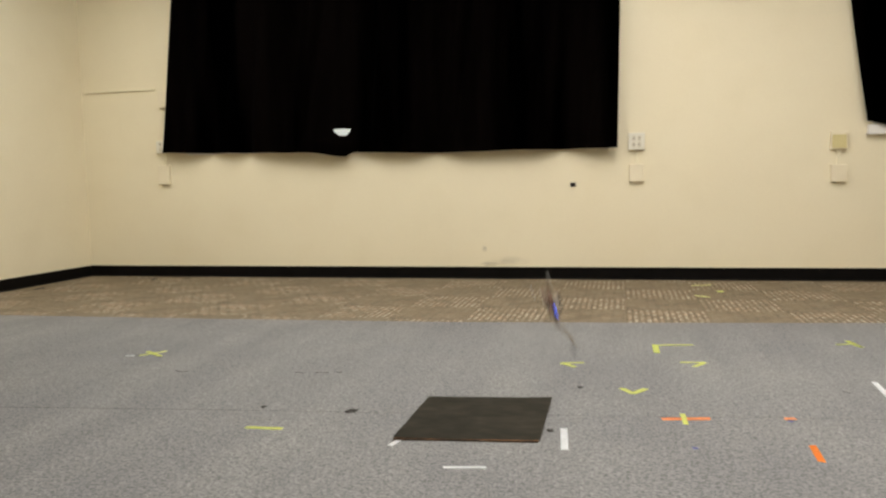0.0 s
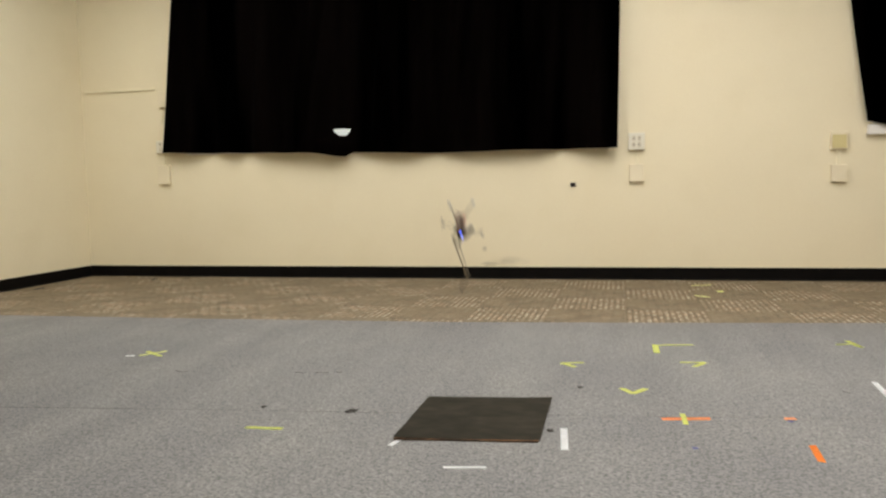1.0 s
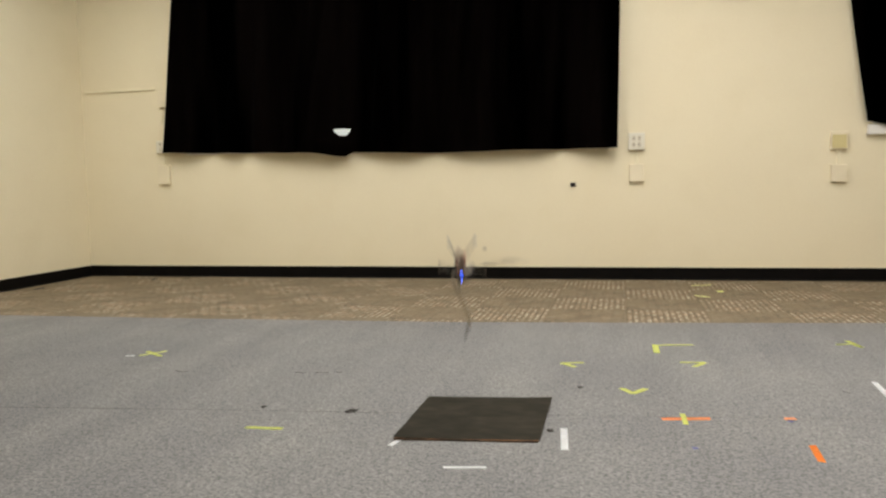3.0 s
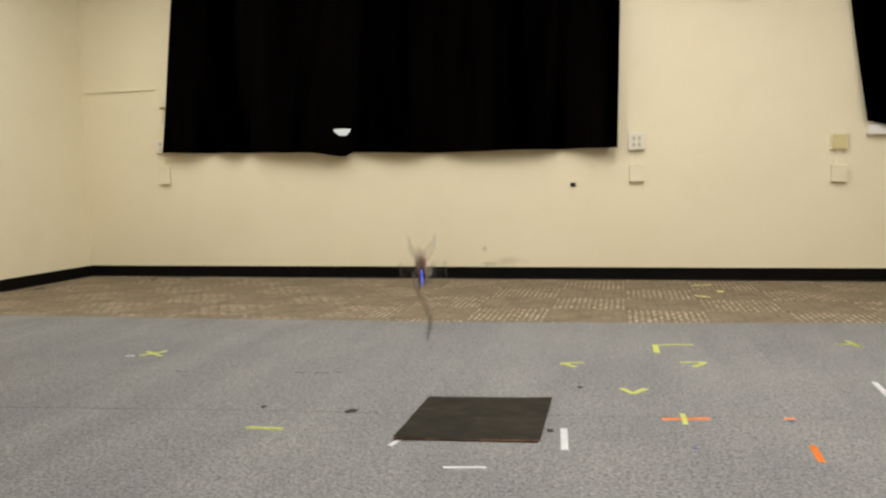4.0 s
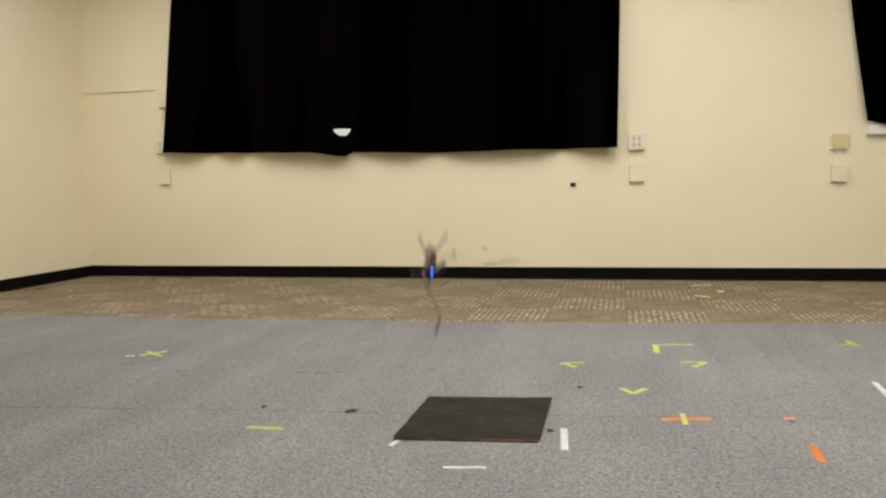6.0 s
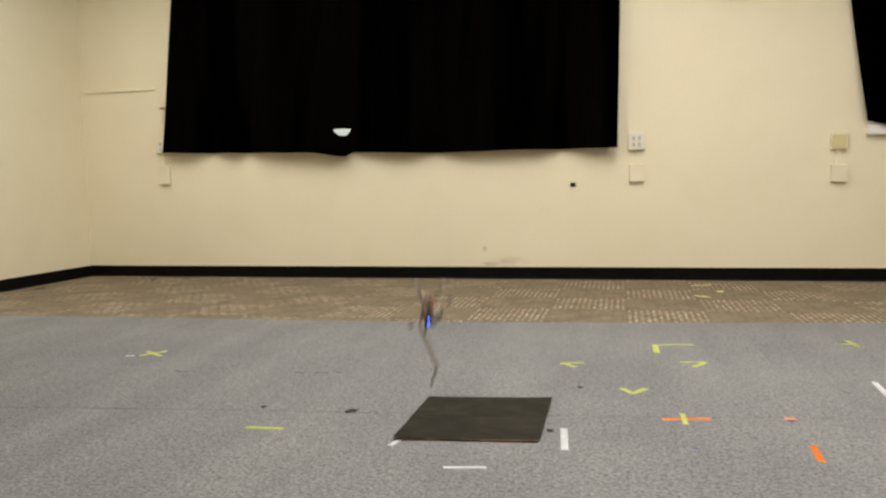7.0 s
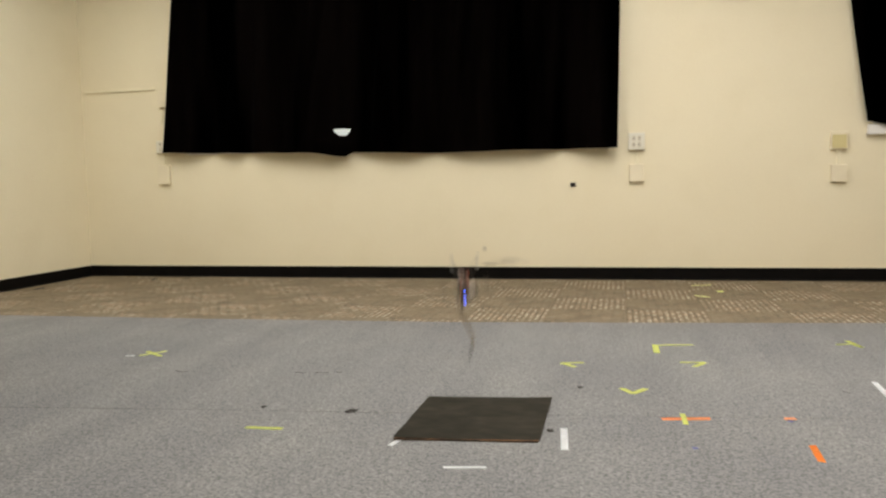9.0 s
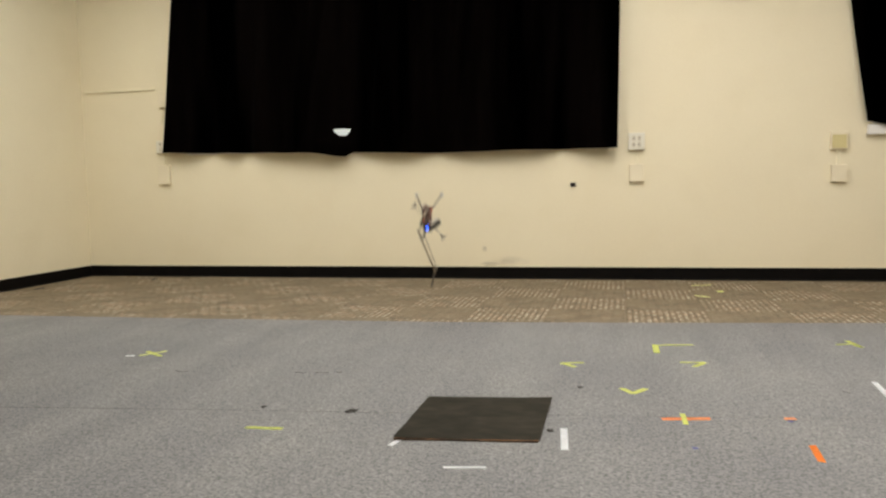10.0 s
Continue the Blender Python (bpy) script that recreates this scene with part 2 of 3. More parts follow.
def window(name, w, label, nose=0.05):
    x0, x1, z0, z1 = w
    o = base(name, pose((x0 + x1) / 2, ROOM_D, z0), label, "window", kind="structure")
    hw, h = (x1 - x0) / 2, z1 - z0
    bm = bmesh.new()
    t = 0.055
    for b in ((-hw, hw, 0, t), (-hw, hw, h - t, h), (-hw, -hw + t, t, h - t), (hw - t, hw, t, h - t), (-t / 2, t / 2, t, h - t)):
        add_box(bm, b[0], b[1], 0.08, 0.13, b[2], b[3], 0.004)
    part("window_frame", bm, M_WHITE, o, "white painted window frame")
    bm = bmesh.new()
    add_box(bm, -hw - 0.045, hw + 0.045, -nose, -0.001, -0.079, -0.008, 0.003)
    add_box(bm, -hw + 0.001, hw - 0.001, -0.0005, 0.079, -0.0, 0.008)
    part("window_sill", bm, M_WHITE, o, "white painted sill")
    for s in (-1, 1):
        bm = bmesh.new()
        xa, xb = sorted((s * t / 2, s * (hw - t)))
        add_box(bm, xa, xb, 0.10, 0.106, t, h - t)
        part("pane", bm, M_GLASS, o).visible_shadow = False
    return o


window("window_1", W1, "white framed window hidden behind a black curtain", 0.012)
window("window_2", W2, "white framed window with its sill below a black curtain")

# Added glowing sheet for the sky; it makes the curtain's gap look warm white.
bm = bmesh.new()
add_box(bm, -9, 9, ROOM_D + 2.5, ROOM_D + 2.52, -2, 7)
solo("backdrop", bm, mat("overcast_sky", (0.7, 0.7, 0.68), 1.0, 0, (0.80, 0.77, 0.70), 0.75), "added glowing sheet standing for overcast sky outside the windows", "sky", "structure")

# ---- the ceiling lights ----
for lx, ly in LAMPS:
    o = base("ceiling_light", pose(lx, ly, ROOM_H), "lit white rectangular fluorescent ceiling panel", "ceiling light", "ceiling lights")
    bm = bmesh.new()
    for b in ((-.32, -.28, -.62, .62), (.28, .32, -.62, .62), (-.28, .28, -.62, -.58), (-.28, .28, .58, .62)):
        add_box(bm, *b, -0.045, -0.001, 0.003)
    part("frame", bm, M_WHITE, o)
    bm = bmesh.new()
    add_box(bm, -.279, .279, -.579, .579, -0.02, -0.004)
    part("diffuser", bm, M_GLOW, o, "glowing diffuser")


# ---- curtains ----
def gap_low(dx, rz):
    """The lower lip of the gap: a long slope on one side, a steep one on the other."""
    a = min(1.0, abs(dx - 0.15) / (1.15 if dx < 0.15 else 0.85))
    return -rz * (1 - a ** (1.7 if dx < 0.15 else 3.0))


def curtain(name, left, right, bottom, top, label, gap=None, seed=1, touch=(), off=0.105):
    """Heavy gathered cloth: left and right give the edge's x at a height, bottom the hem's height at an x."""
    nx, nz = 420, 60
    bm = bmesh.new()
    rows = []
    for j in range(nz + 1):
        v = j / nz
        row = []
        for i in range(nx + 1):
            u = i / nx
            zb = bottom(u)
            z = zb + (top - zb) * v ** 1.35
            xl, xr = left(z), right(z)
            hang = 1 - v
            ph = u * (xr - xl)
            n1 = noise.noise((ph * 3.1, seed * 7.3, v * 0.5))
            n2 = noise.noise((ph * 1.1, seed * 3.7, 5.0))
            fold = math.sin(ph * 24 + 5.0 * n1 + 3 * n2) * (0.022 + 0.012 * n1)
            fold += math.sin(ph * 9.5 + 4 * n2 + 1.2 * hang) * 0.016
            fold += 0.010 * noise.noise((ph * 11, v * 3, seed))
            stand = off
            if touch:
                # the hem swings out between the places where the cloth leans on the wall
                near = min(abs(ph - q) for q in touch)
                out = 0.022 + 0.088 * min(1.0, near / 0.24) ** 0.7
                stand += (out - off) * hang ** 3
                fold *= 1 - 0.75 * hang ** 3
            y = ROOM_D - stand + fold + 0.012 * v * hang * n2
            x = xl + (xr - xl) * u + 0.006 * math.sin(ph * 24 + 5 * n1 + 1.3)
            if gap:
                gx, gz, rx, rz = gap
                # a bunch of cloth pulled forward below the gap
                d = ((x - gx + 0.10) / 0.30) ** 2 + ((z - gz + 0.10) / 0.16) ** 2
                y -= 0.055 * math.exp(-d * 1.6)
            row.append(bm.verts.new((x, y, z)))
        rows.append(row)
    for j in range(nz):
        for i in range(nx):
            q = (rows[j][i], rows[j][i + 1], rows[j + 1][i + 1], rows[j + 1][i])
            bm.faces.new(q)
    if gap:
        gx, gz, rx, rz = gap
        inside = []
        for v in bm.verts:
            dx, dz = (v.co.x - gx) / rx, (v.co.z - gz)
            low = gap_low(dx, rz)
            high = rz * 0.12 * (1 - dx * dx)
            if abs(dx) < 1 and low < dz < high:
                inside.append(v)
        bmesh.ops.delete(bm, geom=inside, context="VERTS")
        for e in bm.edges:
            if not e.is_boundary:
                continue
            for v in e.verts:
                dx, dz = (v.co.x - gx) / rx, v.co.z - gz
                if abs(dx) < 1.4 and -2 * rz < dz < rz:
                    q = min(1.0, abs(dx)) ** 2
                    edge = gap_low(dx, rz) if dz < 0 else rz * 0.12 * (1 - q)
                    v.co.z = gz + edge
                    v.co.x = gx + rx * max(-1, min(1, dx))
    bmesh.ops.solidify(bm, geom=bm.faces[:], thickness=0.003)
    return solo(name, bm, M_CURTAIN, label, "curtain", smooth=True)


def bunch(u):
    """The sag of the cloth pulled down beside the gap: a slow fall and a sudden rise."""
    d = u - 0.432
    return 0.037 * math.exp(-(d / (0.052 if d < 0 else 0.011)) ** 2)


def hem_1(u):
    return 1.105 - 0.11 * u + 0.04 * u * u - bunch(u) - 0.011 * math.exp(-((u - 0.62) / 0.14) ** 2) + 0.004 * noise.noise((u * 14, 0.3, 0))


curtain("curtain", lambda z: -3.942 + 0.111 * (z - 1.119), lambda z: -0.028 + 0.016 * (z - 1.034), hem_1, 3.0,
        "heavy black gathered curtain with a small gap above its hem", gap=(-2.262, 1.252, 0.073, 0.058), seed=1,
        touch=(0.46, 0.82, 1.80, 2.48, 3.52))
curtain("curtain", lambda z: 1.739 - 0.156 * (z - 1.183) + 0.017 * (z - 1.183) ** 2, lambda z: 4.4, lambda u: 1.178 - 0.035 * min(1, u * 20), 3.0,
        "heavy black gathered curtain beside bare wall", seed=2, off=0.075)
for a, b in ((-4.0, 0.1), (1.3, 4.5)):
    o = base("curtain_rail", pose(0, ROOM_D - 0.105, 3.0), "dark steel curtain rail under the ceiling", "curtain rail", "curtain rails")
    bm = bmesh.new()
    add_rod(bm, (a, 0, 0.005), (b, 0, 0.005), 0.012)
    part("rail", bm, M_STEEL, o)
    for k in range(4):
        x = a + 0.15 + (b - a - 0.3) * k / 3
        bm = bmesh.new()
        add_box(bm, x - .012, x + .012, 0.0, 0.105, -0.006, 0.016, 0.002)
        part("bracket", bm, M_STEEL, o)


# ---- wall fittings ----
def outlet(x, z, w, h, material, label, sockets, rim=None):
    o = base("wall_outlet", pose(x, ROOM_D, z), label, "outlet", "wall outlets")
    bm = bmesh.new()
    add_box(bm, -w / 2, w / 2, -0.032, 0, -h / 2, h / 2, 0.005)
    part("box", bm, rim or material, o)
    inset = 0.009 if rim else 0.004
    bm = bmesh.new()
    add_box(bm, -w / 2 + inset, w / 2 - inset, -0.036, -0.0321, -h / 2 + inset, h / 2 - inset * (2.6 if rim else 1), 0.002)
    part("cover_plate", bm, material, o)
    if sockets:
        for sx in (-.021, .021):
            for sz in (-.024, .024):
                bm = bmesh.new()
                add_box(bm, sx - .012, sx + .012, -0.0380, -0.0361, sz - .019, sz + .019, 0.001)
                s = part("socket", bm, M_SOCKET, o, "grey socket")
                for k in (-.005, .005):
                    bm = bmesh.new()
                    add_box(bm, sx + k - .0012, sx + k + .0012, -0.0386, -0.0381, sz - .005, sz + .005)
                    part("slot", bm, M_DARK, s)
    return o


def blank(x, z, w, h, material, label):
    o = base("blank_plate", pose(x, ROOM_D, z), label, "wall plate", "blank wall plates")
    bm = bmesh.new()
    add_box(bm, -w / 2, w / 2, -0.031, 0, -h / 2, h / 2, 0.005)
    part("box", bm, material, o)
    for s in (-1, 1):
        bm = bmesh.new()
        add_rod(bm, (0, -0.0311, s * h * 0.33), (0, -0.032, s * h * 0.33), 0.003)
        part("screw", bm, material, o)
    return o


outlet(0.119, 1.082, 0.124, 0.132, M_PLASTW, "white surface-mounted outlet box with four grey sockets", True)
outlet(1.568, 1.045, 0.116, 0.132, M_PLASTY, "yellowed plate on an ivory surface-mounted wall box", False, M_IVORY)
outlet(-3.975, 1.160, 0.13, 0.11, M_PLASTW, "white outlet box half hidden behind the curtain", True)
blank(0.119, 0.838, 0.108, 0.138, M_IVORY, "cream blank plate below an outlet box")
blank(1.570, 0.803, 0.110, 0.128, M_IVORY, "cream blank plate below a yellowed box")
blank(-3.978, 0.914, 0.112, 0.172, M_IVORY, "cream blank plate below the curtain's corner")

for x, z0, z1 in ((0.119, 0.909, 1.014), (1.569, 0.869, 0.977), (-3.978, 1.002, 1.103), (-3.975, 1.217, 1.49)):
    bm = bmesh.new()
    add_box(bm, x - 0.013, x + 0.013, ROOM_D - 0.010, ROOM_D, z0, z1, 0.003)
    solo("trim", bm, M_TRIM, "cream painted raceway cover between wall boxes", "trim", "structure")

o = base("wall_socket", pose(-0.372, ROOM_D, 0.757), "small black jack in the bare wall", "jack")
bm = bmesh.new()
add_box(bm, -.020, .020, -0.008, 0, -.016, .016, 0.003)
part("housing", bm, M_DARK, o)
bm = bmesh.new()
add_box(bm, -.010, .010, -0.0095, -0.0081, -.008, .008)
part("port", bm, M_DARK, o)

blank(-3.948, 1.580, 0.105, 0.148, M_IVORY, "cream blank plate half hidden behind the curtain's edge")

# a proud plaster ledge near the corner, and thin raceway seams in the paint
bm = bmesh.new()
vs = add_box(bm, -4.745, -4.045, ROOM_D - 0.016, ROOM_D, 1.664, 1.682, 0.004)
solo("trim", bm, M_TRIM, "short painted ledge on the wall near the corner", "trim", "structure")
bm = bmesh.new()
add_box(bm, -0.735, 0.735, -0.0014, 0, -0.002, 0.002, 0.0004, Matrix.Translation((0.745, ROOM_D, 1.158)) @ Matrix.Rotation(0.031, 4, "Y"))
solo("trim", bm, M_TRIM, "painted-over seam strip between two outlet boxes", "trim", "structure")
bm = bmesh.new()
add_box(bm, 0.24, 0.47, ROOM_D - 0.0014, ROOM_D, 1.335, 1.340, 0.0004)
solo("trim", bm, M_TRIM, "short painted-over patch edge on the wall", "trim", "structure")
# Stand-in for an unknown dark fixture; all but its lower edge is made up.
o = base("dark_wall_box", pose(0.81, ROOM_D, 2.150), "dark box fixed high on the wall", "wall box")
bm = bmesh.new()
add_box(bm, -0.085, 0.085, -0.08, -0.001, 0, 0.26, 0.01)
part("box_body", bm, M_DARK, o)
bm = bmesh.new()
add_box(bm, -0.073, 0.073, -0.086, -0.0801, 0.015, 0.245, 0.003)
part("box_front", bm, M_STEEL, o)


def smudge_paint(seed, strength):
    """Grey dirt rubbed thinly on the paint: ragged, fading out from its middle."""
    m = mat("rubbed_wall_dirt", (0.40, 0.36, 0.28), 0.75, spec=0.1)
    tc = node(m, "ShaderNodeTexCoord")
    mp = node(m, "ShaderNodeMapping", Location=(-0.5, -0.5, -0.5))
    wire(m, tc, "Generated", mp, "Vector")
    flat = node(m, "ShaderNodeVectorMath")
    flat.operation = "MULTIPLY"
    flat.inputs[1].default_value = (2.0, 0.0, 2.0)
    wire(m, mp, "Vector", flat, 0)
    far = node(m, "ShaderNodeVectorMath")
    far.operation = "LENGTH"
    wire(m, flat, 0, far, 0)
    fade = node(m, "ShaderNodeMapRange")
    for k, v in (("From Min", 0.1), ("From Max", 0.95), ("To Min", strength), ("To Max", 0.0)):
        fade.inputs[k].default_value = v
    wire(m, far, "Value", fade, "Value")
    rag, _, _ = mottle(m, (0, 0, 0), (1, 1, 1), 9.0 + seed, 2.5, 0.30, 0.72)
    mul = node(m, "ShaderNodeMath")
    mul.operation = "MULTIPLY"
    wire(m, fade, "Result", mul, 0)
    wire(m, rag, "Color", mul, 1)
    wire(m, mul, 0, bsdf(m), "Alpha")
    return m


def smudge(x, z, rx, rz, seed, strength):
    bm = bmesh.new()
    add_box(bm, x - rx, x + rx, ROOM_D - 0.0012, ROOM_D + 0.002, z - rz, z + rz)
    return solo("scuff", bm, smudge_paint(seed, strength), "faint grey scuff mark on the cream wall", "scuff", "structure")


smudge(-0.90, 0.146, 0.21, 0.048, 1.0, 0.34)
smudge(-1.05, 0.122, 0.09, 0.026, 2.0, 0.42)
smudge(-1.097, 0.246, 0.03, 0.035, 3.0, 0.45)

# ---- carpets ----
EDGE = [(-4.794, 4.225), (-3.887, 4.245), (-2.4, 4.268), (-0.935, 4.315), (0.2, 4.415), (1.35, 4.535), (4.6, 4.80)]


def edge_y(x):
    xs, ys = [p[0] for p in EDGE], [p[1] for p in EDGE]
    return float(np.interp(x, xs, ys))


def carpet(name, near, far, label):
    """A carpet sheet between two lines y(x), 1 cm thick with a rounded far edge."""
    bm = bmesh.new()
    n = 60
    cols = []
    for i in range(n + 1):
        x = ROOM_L + (ROOM_R - ROOM_L) * i / n
        a, b = near(x), far(x)
        prof = [(a, -0.008), (a, 0.0005), (a + 0.003, 0.002), (b - 0.004, 0.002), (b - 0.001, 0.0005), (b, -0.008)]
        cols.append([bm.verts.new((x, y, z)) for y, z in prof])
    for c0, c1 in zip(cols, cols[1:]):
        for k in range(5):
            bm.faces.new((c0[k], c1[k], c1[k + 1], c0[k + 1]))
    bmesh.ops.recalc_face_normals(bm, faces=bm.faces)
    return solo(name, bm, M_GREY, label, "carpet", "structure")


def seam(x):
    return 2.593 + 0.106 * (x + 0.36) + 0.003 * math.sin(x * 3)


carpet("carpet", lambda x: ROOM_B, lambda x: seam(x) - 0.0014, "grey speckled loop carpet laid over the floor")
carpet("carpet", lambda x: seam(x) + 0.0014, edge_y, "grey speckled loop carpet with an edge on brown tiles")

# ---- the rubber mat ----
MAT_POSE = pose(-0.464, 2.526, 0.002, 0, 0, 3.3)
o = base("rubber_mat", MAT_POSE, "dark square rubber mat lying on the grey carpet", "mat")
bm = bmesh.new()
S = 0.224
SY = 0.237
SKEW = 0.052
n = 16
grid = []
for j in range(n + 1):
    for i in range(n + 1):
        x, y = -S + 2 * S * i / n, -SY + 2 * SY * j / n
        e = 0.002 * noise.noise((x * 4, y * 4, 1.2))
        if i in (0, n):
            x += 0.0015 * noise.noise((y * 30, 3, 3))
        if j in (0, n):
            y += 0.0015 * noise.noise((x * 30, 7, 3))
        lift = 0.002 * max(0, abs(x) / S - 0.6) + 0.004 * max(0, (x / S) * (y / S) - 0.5)
        grid.append(bm.verts.new((x + SKEW * y, y + SKEW * x, 0.008 + e * 0.5 + lift)))
for j in range(n):
    for i in range(n):
        k = j * (n + 1) + i
        bm.faces.new((grid[k], grid[k + 1], grid[k + n + 2], grid[k + n + 1]))
bmesh.ops.solidify(bm, geom=bm.faces[:], thickness=0.0014)
part("top_sheet", bm, M_MAT, o)
for nm, m, z0, z1, inset, lab in (("cork_layer", M_MAT_EDGE, 0.0042, 0.0064, 0.003, "worn orange-tan cork layer"), ("rubber_base", M_MAT, 0.0002, 0.0040, 0.005, "")):
    bm = bmesh.new()
    add_box(bm, -S + inset, S - inset, -SY + inset - 0.0046, SY - inset, z0, z1, 0.0006)
    for v in bm.verts:
        v.co.x, v.co.y = v.co.x + SKEW * v.co.y, v.co.y + SKEW * v.co.x
    part(nm, bm, m, o, lab)


# ---- tape marks ----
def strip(parent, a, b, w, m, lift=0.0):
    """A flat strip of tape from a to b on the carpet, with slightly torn ends."""
    a, b = Vector((*a, 0)), Vector((*b, 0))
    d = (b - a).normalized()
    s = Vector((-d.y, d.x, 0)) * (w / 2)
    bm = bmesh.new()
    n = 8
    lo, hi = [], []
    for k in range(n + 1):
        p = a.lerp(b, k / n)
        z = 0.0024 + lift + 0.0005 * noise.noise(p * 20)
        j0, j1 = (0.0012 * noise.noise(p * 60 + Vector((q, 0, 0))) for q in (0, 9))
        f = 0.004 if k in (0, n) else 0.0
        e = d * (f if k else -f)
        lo.append(bm.verts.new(p - s * (1 + j0 * 20) + Vector((0, 0, z)) + e * random.uniform(-1, 1)))
        hi.append(bm.verts.new(p + s * (1 + j1 * 20) + Vector((0, 0, z)) + e * random.uniform(-1, 1)))
    for k in range(n):
        bm.faces.new((lo[k], lo[k + 1], hi[k + 1], hi[k]))
    bmesh.ops.solidify(bm, geom=bm.faces[:], thickness=0.0008)
    for v in bm.verts:
        v.co -= Vector(parent.matrix_basis.translation)
    return part("tape_strip", bm, m, parent)


def mark(label, *strips):
    c = tuple(0.9965 * v for v in strips[0][0])
    o = base("tape_mark", pose(c[0], c[1], 0), label, "tape mark", "tape marks on the carpet")
    for k, (a, b, w, m) in enumerate(strips):
        a, b = (tuple(0.9965 * v for v in p) for p in (a, b))
        strip(o, a, b, w, m, 0.0009 * k)
    return o


TW = 0.0225
mark("straight strip of yellow tape on grey carpet", ((-1.203, 2.319), (-1.081, 2.326), TW, M_YELLOW))
mark("short scrap of pale tape on grey carpet", ((-2.292, 3.254), (-2.257, 3.269), 0.02, M_WTAPE))
mark("crossed yellow tape strips on grey carpet", ((-2.237, 3.272), (-2.159, 3.384), TW, M_YELLOW), ((-2.251, 3.360), (-2.114, 3.266), TW, M_YELLOW))
mark("yellow tape arrow of two strips on carpet", ((-0.256, 3.374), (-0.161, 3.408), 0.022, M_YELLOW), ((-0.25, 3.385), (-0.188, 3.312), TW, M_YELLOW))
mark("yellow tape corner of two strips on carpet", ((0.145, 3.814), (0.337, 3.844), TW, M_YELLOW), ((0.158, 3.81), (0.158, 3.64), 0.028, M_YELLOW))
mark("yellow tape arrow of two strips on carpet", ((0.245, 3.464), (0.352, 3.478), 0.022, M_YELLOW), ((0.352, 3.472), (0.296, 3.388), TW, M_YELLOW))
mark("yellow tape arrow of two strips on carpet", ((0.98, 3.932), (1.048, 3.955), 0.022, M_YELLOW), ((1.048, 4.025), (1.072, 3.875), 0.026, M_YELLOW))
mark("yellow tape chevron of two strips on carpet", ((0.000, 2.997), (0.046, 2.922), 0.025, M_YELLOW), ((0.040, 2.922), (0.092, 3.000), 0.025, M_YELLOW))
mark("orange and yellow tape cross on carpet", ((0.134, 2.622), (0.285, 2.650), 0.030, M_PEACH), ((0.200, 2.69), (0.203, 2.570), 0.017, M_YELLOW))
mark("short strip of faded orange tape on carpet", ((0.517, 2.687), (0.552, 2.692), 0.024, M_PEACH), ((0.522, 2.655), (0.541, 2.658), 0.016, M_BLUET))
mark("bright orange strip of tape on grey carpet", ((0.546, 2.426), (0.540, 2.284), 0.021, M_ORANGE))
mark("white strip of tape on grey carpet", ((0.940, 3.225), (0.925, 2.97), 0.021, M_WTAPE))
mark("white strip of tape beside the mat", ((-0.179, 2.475), (-0.162, 2.268), 0.022, M_WTAPE))
mark("white strip of tape before the mat", ((-0.484, 2.071), (-0.367, 2.091), 0.017, M_WTAPE))
mark("white strip of tape under the mat's corner", ((-0.682, 2.224), (-0.664, 2.30), 0.019, M_WTAPE))
mark("small dark blue scrap of tape on carpet", ((0.201, 2.345), (0.221, 2.348), 0.02, M_BLUET))
mark("faint yellow strip of tape on brown carpet", ((0.51, 6.02), (0.655, 6.06), 0.03, M_YELLOW))
mark("small yellow scrap of tape on brown carpet", ((0.652, 5.709), (0.694, 5.712), 0.085, M_YELLOW))
mark("short yellow strip of tape on brown carpet", ((0.49, 5.505), (0.57, 5.42), 0.024, M_YELLOW))


def fluff(x, y, rx, ry, seed, z=0.002, m=None, label="scrap of dark fluff lying on the carpet"):
    bm = bmesh.new()
    for k in range(5):
        a = seed + k * 2.4
        add_ball(bm, (rx * 0.55 * math.cos(a), ry * 0.55 * math.sin(a), 0.0015), 1.0, 8, (rx * (0.45 + 0.2 * math.sin(a * 3)), ry * 0.5, 0.003))
    for v in bm.verts:
        v.co += Vector((0.25 * rx, 0.25 * ry, 0.001)) * noise.noise(v.co * 90)
        v.co.z = max(v.co.z, 0)
    return solo("fluff", bm, m or M_FLUFF, label, "fluff", group="scraps on the carpet", smooth=True, at=pose(x, y, z))


for f in ((-0.915, 2.54, 0.026, 0.024, 1), (-1.248, 2.543, 0.009, 0.010, 2), (-0.152, 2.975, 0.010, 0.012, 3), (-0.218, 2.432, 0.012, 0.012, 4)):
    fluff(*f)
for f in ((-1.32, 3.05, 0.03, 0.010, 5), (-1.23, 3.06, 0.03, 0.010, 7), (-1.16, 3.08, 0.015, 0.010, 6), (-1.85, 3.0, 0.03, 0.012, 8), (0.80, 3.05, 0.015, 0.02, 9)):
    fluff(*f, m=M_STAIN, label="faint grey lint pressed into the carpet")
for f in ((-4.013, 6.149, 0.02, 0.05, 5), (-3.727, 6.206, 0.02, 0.05, 6), (-4.623, 5.473, 0.025, 0.06, 8)):
    fluff(*f, z=-0.002)

# ---- the hopping robot ----
# Built upright with its blue lamp at the origin, x across, z up.
robot = base("hopping_robot", pose(-0.2, 3.0, 0.3), "small one-legged hopping robot with a lit blue lamp in the air", "robot")

